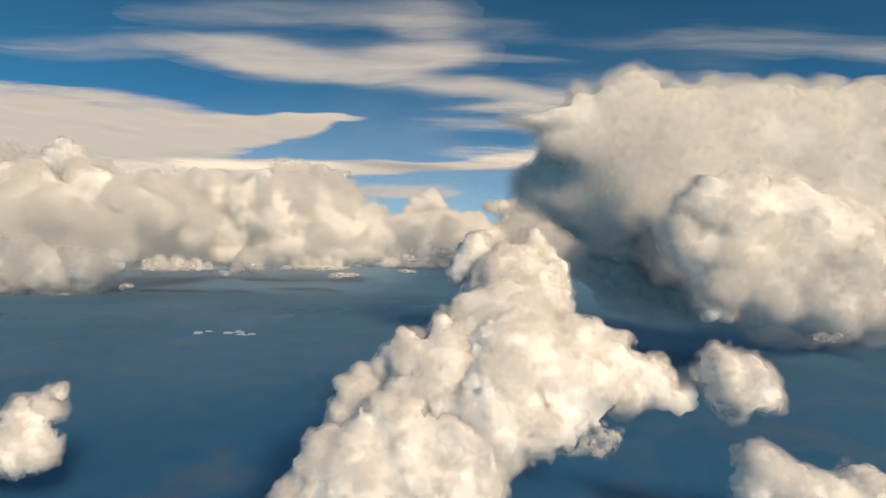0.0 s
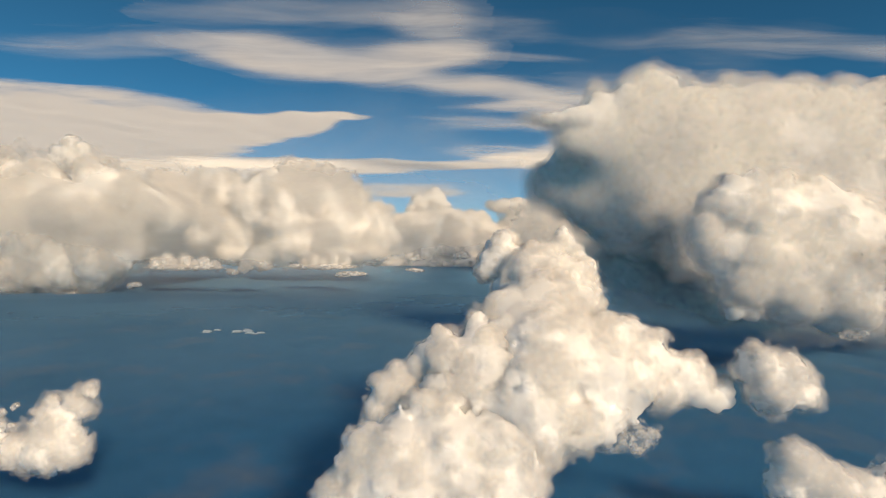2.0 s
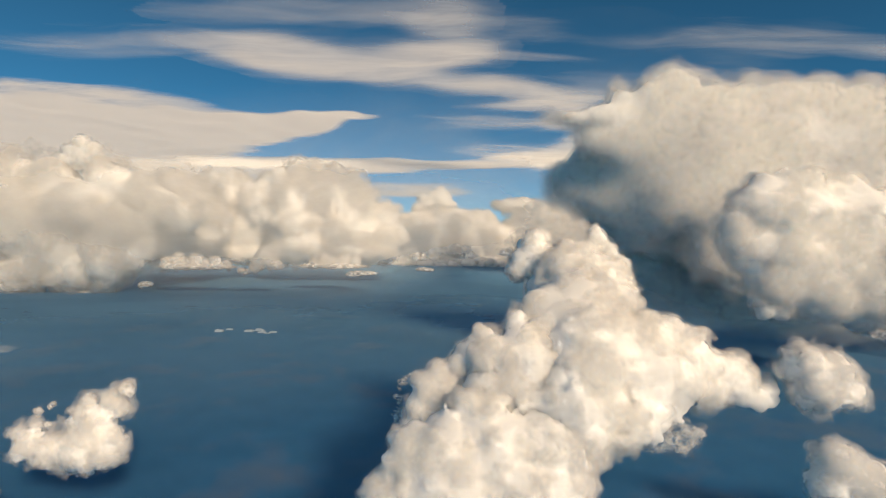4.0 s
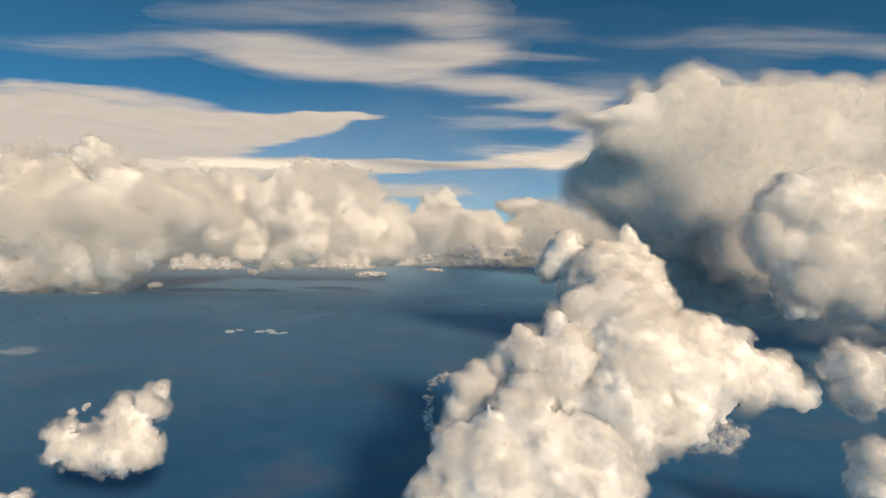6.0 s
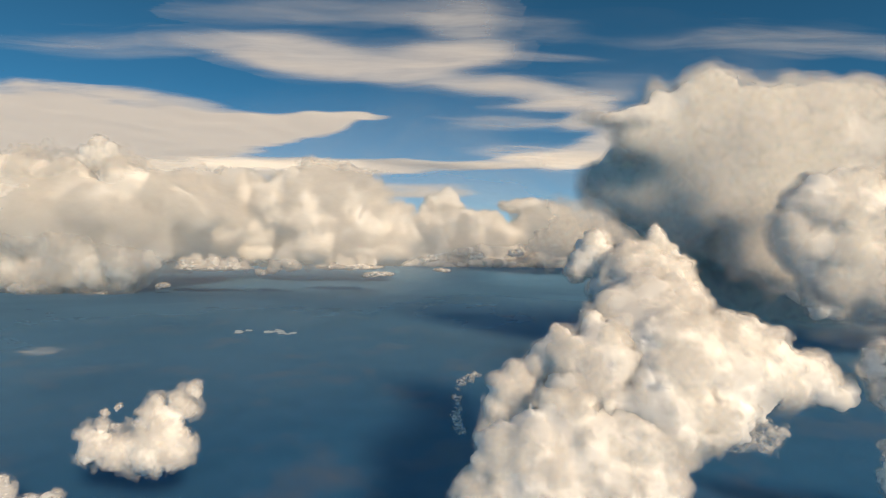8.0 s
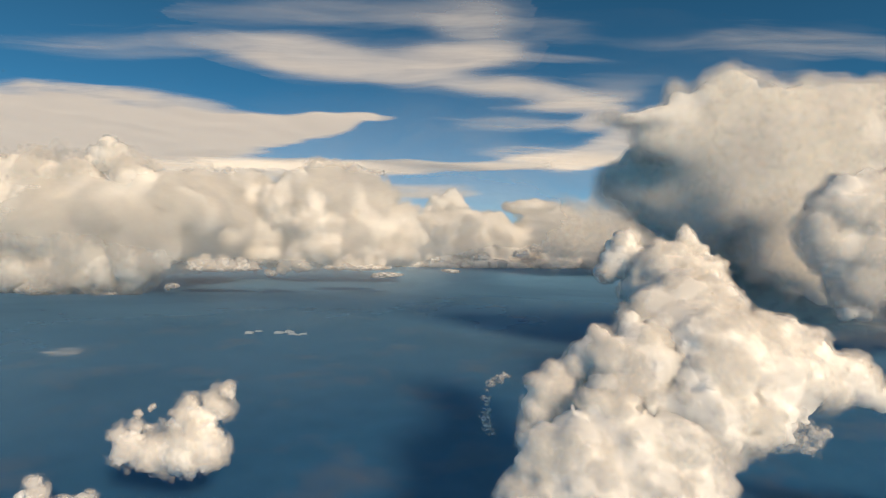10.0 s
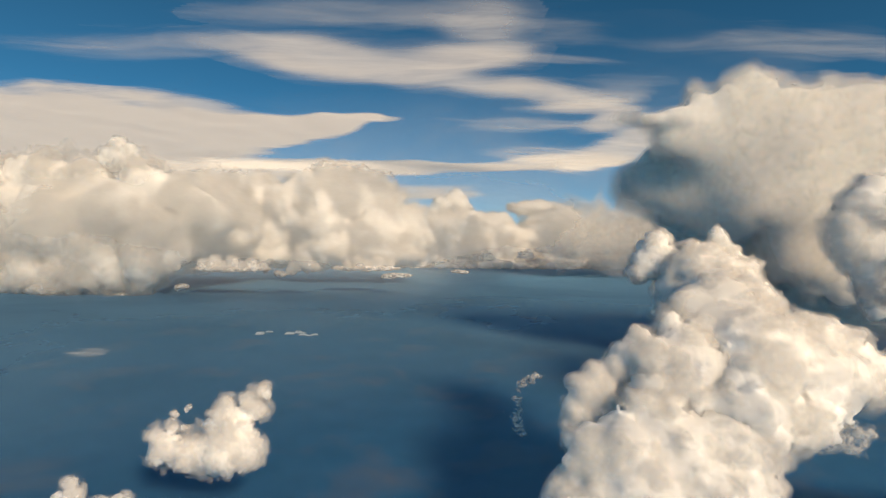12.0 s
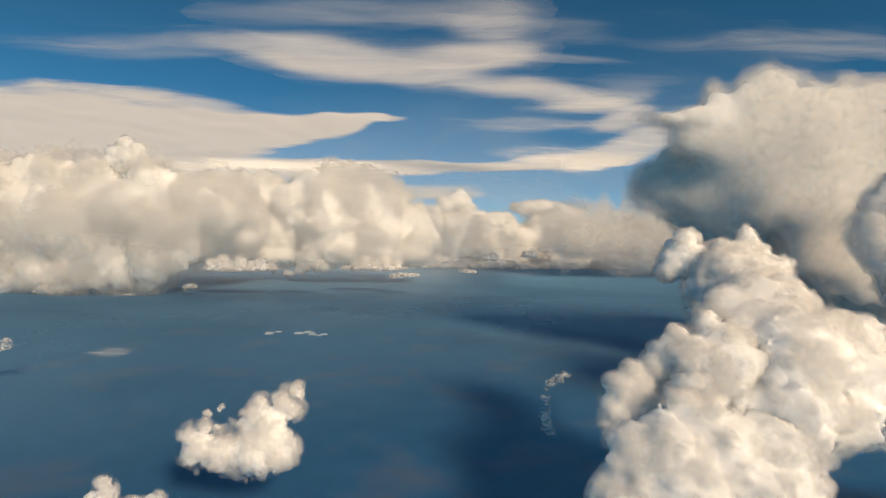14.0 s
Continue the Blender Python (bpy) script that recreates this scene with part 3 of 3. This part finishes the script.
HORIZON_HAZE = [
    (-5200, 4650, 55, 330, 260, 85), (-4580, 4710, 55, 330, 260, 100), (-3960, 4770, 55, 330, 260, 85), (-3340, 4650, 55, 330, 260, 100),
    (-2720, 4710, 55, 330, 260, 85), (-2100, 4770, 55, 330, 260, 100), (-1480, 4650, 55, 330, 260, 85), (-860, 4710, 55, 330, 260, 100),
    (-240, 4770, 55, 330, 260, 85), (380, 4650, 55, 330, 260, 100), (1000, 4710, 55, 330, 260, 85), (1620, 4770, 55, 330, 260, 100),
    (2240, 4650, 55, 330, 260, 85), (2860, 4710, 55, 330, 260, 100), (3480, 4770, 55, 330, 260, 85), (4100, 4650, 55, 330, 260, 100),
]
RAIN_VEIL = [
    (520, 2750, 330, 130, 110, 110), (700, 2750, 360, 160, 120, 130), (880, 2750, 340, 160, 120, 140), (1080, 2750, 350, 180, 120, 150),
]
CORNER_LOW = [
    (-548, 480, 46, 7), (-546, 480, 34, 10), (-504, 480, 29, 11, 9, 7), (-524, 480, 26, 13, 10, 6),
    (-559, 480, 32, 6),
]
DRIFT_C = [
    (-882, 760, 117, 14, 10, 7), (-895, 760, 113, 15, 11, 8), (-876, 760, 123, 6, 5, 4),
]
DRIFT_B = [
    (441, 575, 180, 13, 9, 5), (450, 575, 184, 6, 5, 3),
]
HIGH_CIRRUS = [
    (-888, 1854, 208, 95, 0.7), (-722, 1967, 242, 166, 1), (-535, 2095, 282, 179, 1), (-350, 2110, 260, 171, 1),
    (-152, 1986, 223, 137, 0.9), (3, 1904, 128, 95, 0.6), (-94, 1700, 120, 150, 0.42), (-176, 1584, 170, 100, 0.3),
    (-410, 1599, 269, 137, 0.16), (-705, 1619, 218, 81, 0.12), (-20, 2297, 283, 122, 0.75), (247, 2396, 295, 124, 0.8),
    (488, 2531, 199, 134, 0.8),
]
THIN_VEIL = [
    (246, 1976, 244, 42, 0.5), (-1245, 1892, 339, 109, 0.4), (-1566, 1923, 345, 121, 0.35), (907, 1762, 395, 129, 0.3),
    (1346, 1822, 408, 138, 0.36), (1705, 1836, 329, 141, 0.36), (280, 3020, 372, 188, 0.55), (601, 2418, 163, 221, 0.6),
    (118, 1734, 233, 159, 0.4), (-414, 1615, 452, 99, 0.3),
]
LEFT_DECK = [
    (-5174, 4256, 1240, 2214, 1), (-4063, 3878, 869, 1828, 1), (-3153, 3494, 626, 1406, 1), (-2612, 3352, 526, 1222, 1),
    (-2162, 3238, 435, 1022, 1), (-1787, 3152, 318, 785, 1), (-1479, 3027, 254, 548, 1), (-1244, 2951, 231, 382, 1),
    (-1052, 2877, 210, 282, 1), (-868, 2800, 188, 201, 1), (-705, 2714, 146, 145, 1), (-584, 2650, 101, 108, 1),
    (-488, 2690, 90, 62, 0.55), (-1760, 2250, 300, 170, 0.5), (-1400, 2450, 230, 140, 0.5),
]
ANVIL_STREAM = [
    (168, 1333, 164, 55, 0.75), (289, 1452, 89, 120, 0.85), (410, 2047, 115, 305, 0.9), (235, 2026, 250, 152, 0.6),
    (463, 1849, 104, 493, 0.9), (105, 1491, 150, 48, 0.4),
]
LOW_STREAKS = [
    (-1136, 2851, 383, 341, 0.9), (-713, 2821, 379, 273, 0.9), (-329, 2774, 342, 183, 0.85), (42, 2697, 242, 135, 0.8),
    (296, 2550, 229, 215, 0.85), (515, 2504, 196, 280, 0.9), (-1781, 3146, 564, 513, 0.9), (-481, 4073, 319, 563, 0.7),
    (-113, 3971, 267, 496, 0.7), (-2538, 3406, 611, 528, 0.8), (-1773, 3476, 545, 549, 0.8),
]
# x, y, z and radius of the small heaps before the farthest bank
FAR_PUFFS = [
    (-390, 3100, 234, 41), (-582, 3000, 193, 36), (478, 3200, 259, 43), (338, 3150, 222, 38), (610, 3150, 226, 35),
    (839, 3150, 250, 42), (981, 3150, 245, 38), (95, 3100, 203, 34), (-199, 3100, 188, 38), (1122, 3150, 247, 38),
]

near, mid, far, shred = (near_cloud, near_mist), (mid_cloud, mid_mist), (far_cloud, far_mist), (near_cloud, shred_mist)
PUFFS, BANKS, SHREDS, FLATS = "small cumulus clouds", "distant cumulus banks", "cloud shreds", "small flat clouds over the lowland"
cloud("cumulus_tower", "towering cream-white cumulus with cauliflower heaps", TOWER_COLUMN + TOWER_RIDGE, 1.5, 26, 0.48, 3, near, reach=5, share=0.62, layers=6, crisp=0.33,
      parts={"crown": (TOWER_CROWN, 1.3, 13, 0.4), "shoulder": (TOWER_SHOULDER, 1.4, 20, 0.48), "foot": (TOWER_FOOT, 1.4, 22, 0.5)})
cloud("cumulus_puff", "small bright ragged cumulus over dark lowland", LOW_PUFF, 1.3, 14, 0.44, 5, near, PUFFS, 2.2, 5, 0.4, 0.64, layers=5, crisp=0.3)
cloud("cumulus_puff", "small bright cumulus beside the great tower", SIDE_PUFF, 1.3, 14, 0.46, 6, near, PUFFS, 2.0, 5, 0.4, 0.62, layers=5, crisp=0.3)
cloud("cumulus_puff", "low pale cumulus over dark lowland", CORNER_PUFF, 1.5, 15, 0.46, 8, near, PUFFS, 2.0, 5, 0.4, 0.62, layers=5, crisp=0.3)
cloud("storm_cloud", "huge smooth cream storm cloud with grey underside", STORM_TOP + STORM_BODY + STORM_BULGE, 4.5, 80, 0.22, 11, mid, reach=20, melt=0.6, share=0.85, layers=7, crisp=0.0)
cloud("cloud_skirt", "grey shaded cloud base behind the storm cloud", STORM_SKIRT, 6.0, 60, 0.25, 12, mid, reach=45, melt=0.5, share=0.85, layers=8, crisp=-0.4)
cloud("cumulus", "knobbly grey-cream cumulus before the storm cloud", FRONT_HEAD, 2.2, 30, 0.42, 15, mid, reach=9, melt=0.45, share=0.6, layers=6, crisp=0.05)
cloud("cumulus_puff", "small round cumulus knob before the storm cloud", FRONT_KNOB, 2.0, 18, 0.35, 14, near, PUFFS, reach=5)
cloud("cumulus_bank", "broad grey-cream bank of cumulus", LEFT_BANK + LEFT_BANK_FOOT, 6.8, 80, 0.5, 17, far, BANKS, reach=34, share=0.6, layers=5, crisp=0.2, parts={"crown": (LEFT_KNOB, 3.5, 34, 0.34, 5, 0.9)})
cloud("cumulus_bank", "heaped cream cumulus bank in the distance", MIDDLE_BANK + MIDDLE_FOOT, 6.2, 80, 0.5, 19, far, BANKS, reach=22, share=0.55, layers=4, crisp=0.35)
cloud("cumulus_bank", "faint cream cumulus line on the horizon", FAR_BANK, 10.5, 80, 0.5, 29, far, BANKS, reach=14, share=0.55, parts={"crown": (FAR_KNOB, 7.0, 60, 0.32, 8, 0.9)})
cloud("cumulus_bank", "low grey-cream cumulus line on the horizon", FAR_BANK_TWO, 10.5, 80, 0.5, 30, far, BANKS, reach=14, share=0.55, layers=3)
# added low heap that imitates horizon haze and closes the gap under the banks
cloud("cumulus_bank", "low pale cloud line added to stand in for horizon haze", HORIZON_HAZE, 28.0, 160, 0.2, 33, far, BANKS, reach=30, melt=0.6)
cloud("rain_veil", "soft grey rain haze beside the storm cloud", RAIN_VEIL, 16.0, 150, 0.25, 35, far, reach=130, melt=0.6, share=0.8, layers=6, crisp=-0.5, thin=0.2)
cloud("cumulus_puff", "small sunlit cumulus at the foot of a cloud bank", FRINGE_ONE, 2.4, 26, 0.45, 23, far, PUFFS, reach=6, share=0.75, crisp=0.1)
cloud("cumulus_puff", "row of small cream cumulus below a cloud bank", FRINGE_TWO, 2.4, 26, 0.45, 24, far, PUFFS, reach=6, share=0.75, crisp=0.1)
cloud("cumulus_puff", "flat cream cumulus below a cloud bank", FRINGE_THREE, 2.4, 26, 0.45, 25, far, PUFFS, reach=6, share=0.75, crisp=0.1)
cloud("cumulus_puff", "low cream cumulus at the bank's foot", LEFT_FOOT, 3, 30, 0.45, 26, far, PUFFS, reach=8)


def scraps(line, count, least, most, spread, seed):
    """Lobes of a torn shred: small scraps strewn along a line of places."""
    rng = random.Random(seed)
    lobes = []
    for i in range(count):
        at = rng.random() * (len(line) - 1)
        a, b = Vector(line[int(at)]), Vector(line[int(at) + 1])
        x, y, z = a.lerp(b, at % 1)
        r = rng.uniform(least, most) * (1.3 - 0.6 * abs(2 * (at % 1) - 1))
        lobes.append((x + rng.gauss(0, spread), y + rng.gauss(0, spread), z + rng.gauss(0, spread), 1.3 * r, r, 0.8 * r))
    return lobes


def small_heap(x, y, z, r, seed):
    """Lobes of a small flat-footed cumulus."""
    rng = random.Random(seed)
    lobes = [(x, y, z - 0.1 * r, 1.5 * r, 0.8 * r, 0.28 * r)]
    for i in range(6):
        a, s = rng.uniform(-1.6, 1.6), rng.uniform(0.25, 0.55)
        lobes.append((x + a * r, y + rng.uniform(-0.4, 0.2) * r, z + (0.8 - 0.42 * abs(a)) * r * rng.uniform(0.4, 1.0), s * r, s * r, s * r))
    return lobes


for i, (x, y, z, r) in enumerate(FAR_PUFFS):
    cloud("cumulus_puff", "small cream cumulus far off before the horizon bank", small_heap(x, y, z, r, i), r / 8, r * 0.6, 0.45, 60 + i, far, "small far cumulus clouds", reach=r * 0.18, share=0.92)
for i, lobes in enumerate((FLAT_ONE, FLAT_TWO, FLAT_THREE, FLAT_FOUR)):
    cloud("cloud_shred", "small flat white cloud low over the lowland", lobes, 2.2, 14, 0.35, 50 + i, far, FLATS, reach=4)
cloud("cumulus_puff", "low ragged white cumulus near the ground", CORNER_LOW, 1.2, 10, 0.36, 31, near, PUFFS, 1.2, 4)
tagged(cloud("cloud_shred", "torn grey shred under the great tower", scraps([(70, 402, 121), (92, 405, 125), (106, 405, 119), (128, 405, 122), (140, 408, 128)], 46, 3.0, 7.0, 3.0, 38), 1.2, 9, 0.3, 38, shred, SHREDS, 2.0, 4, thin=0.3), kind="stuff")
tagged(cloud("cloud_shred", "tiny white scraps of cloud", LOW_BITS, 0.7, 5, 0.4, 39, near, SHREDS, 1.0, 2), kind="stuff")
cloud("cloud_shred", "small grey-white shred of cloud over lowland", DRIFT_C, 1.2, 8, 0.35, 40, shred, SHREDS, 1.0, 2, thin=0.25)

tagged(cloud("cloud_shred", "thin upright white shred of cloud", scraps([(-92, 570, 130), (-106, 570, 124), (-116, 570, 112), (-114, 570, 90), (-118, 570, 76), (-106, 570, 66)], 44, 1.4, 3.4, 1.4, 41), 0.7, 5, 0.45, 41, shred, SHREDS, 1.2, 2, 0.4, thin=0.45), kind="stuff")
cloud("cloud_shred", "small flat white shred of cloud", DRIFT_B, 0.9, 7, 0.35, 43, shred, SHREDS, 2.0, 4, thin=0.35)
veil("cloud_shred", "faint flat grey-white shred of cloud", 124, [(-671, 693, 20, 26, 0.5), (-690, 700, 13, 20, 0.4), (-655, 682, 10, 16, 0.4)], 3, veil_material("shred_veil", WHITE, 2.0, 16, 0.5, 1.6, 0.3, 0.25, 1.5), 2, SHREDS)
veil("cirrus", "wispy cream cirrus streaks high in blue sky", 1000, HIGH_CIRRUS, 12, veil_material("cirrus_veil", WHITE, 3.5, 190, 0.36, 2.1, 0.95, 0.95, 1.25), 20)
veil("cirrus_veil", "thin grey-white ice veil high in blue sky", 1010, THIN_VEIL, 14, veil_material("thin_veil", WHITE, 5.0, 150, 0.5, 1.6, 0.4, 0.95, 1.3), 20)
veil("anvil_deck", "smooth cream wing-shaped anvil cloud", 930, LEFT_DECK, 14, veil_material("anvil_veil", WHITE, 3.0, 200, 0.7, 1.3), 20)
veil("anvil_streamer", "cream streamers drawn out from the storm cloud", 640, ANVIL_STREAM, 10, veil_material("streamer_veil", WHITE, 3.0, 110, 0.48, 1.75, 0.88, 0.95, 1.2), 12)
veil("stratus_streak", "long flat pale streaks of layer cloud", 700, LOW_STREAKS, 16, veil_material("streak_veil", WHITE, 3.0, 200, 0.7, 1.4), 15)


# ---- white heaps on the lowland ----
def salt_heap(x, y, wide, deep, turn):
    """A long ridged heap of white salt on a low earth pad."""
    whole = tagged(new("salt_heap"), "bright white ridged salt heap on dark lowland", "salt heap", "salt heaps")
    whole.matrix_world = pose(x, y, 0, 0, 0, turn)
    # the ridge is an added shape: its slopes catch more sun than flat pans
    for what, w, d, low, high, mat in (("pad", wide + 4, deep + 4, 0.0, 1.0, bank_earth), ("salt", wide, deep, 1.0, 0.42 * deep, salt_white)):
        bm = bmesh.new()
        bmesh.ops.create_cube(bm, size=1.0, matrix=Matrix.Translation((0, 0, (low + high) / 2)) @ Matrix.Diagonal((w, d, high - low, 1)))
        bmesh.ops.subdivide_edges(bm, edges=[e for e in bm.edges if abs(e.verts[0].co.x - e.verts[1].co.x) > 1], cuts=4)
        for v in bm.verts:
            if what == "salt" and v.co.z > low + 0.1:
                v.co.y *= 0.25
                v.co.x *= 0.86
                v.co.z += 0.12 * high * noise.noise(Vector((v.co.x * 0.3 + x, v.co.y, 0.5)))
            v.co.x += 0.15 * v.co.y
        me = bpy.data.meshes.new(what)
        bm.to_mesh(me)
        bm.free()
        me.materials.append(mat)
        ob = new(what, me)
        ob.parent = whole


def plain(name, colour, scale, spread):
    m, ns, ln = material(name)
    out, skin, spots, ramp = ns.new("ShaderNodeOutputMaterial"), node(ns, "BsdfPrincipled", Roughness=0.8), node(ns, "TexNoise", Scale=scale, Detail=5.0), ns.new("ShaderNodeValToRGB")
    where = ns.new("ShaderNodeNewGeometry")
    ln.new(where.outputs["Position"], spots.inputs["Vector"])
    ramp.color_ramp.elements[0].color = (*[c * spread for c in colour], 1)
    ramp.color_ramp.elements[1].color = (*colour, 1)
    ln.new(spots.outputs["Fac"], ramp.inputs[0])
    ln.new(ramp.outputs[0], skin.inputs["Base Color"])
    ln.new(skin.outputs[0], out.inputs[0])
    return m


salt_white, bank_earth = plain("salt_white", (0.93, 0.93, 0.92), 0.1, 0.9), plain("bank_earth", (0.2, 0.24, 0.28), 0.1, 0.7)
for x, y, wide, deep, turn in ((-742, 1535, 22, 24, 8), (-726, 1570, 20, 14, -10), (-655, 1545, 26, 20, 5), (-628, 1560, 30, 16, -6), (-610, 1528, 24, 14, 10), (-640, 1585, 18, 12, 0), (-578, 1532, 22, 14, 14), (-590, 1516, 16, 9, 0)):
    salt_heap(x, y, wide, 0.75 * deep, turn)
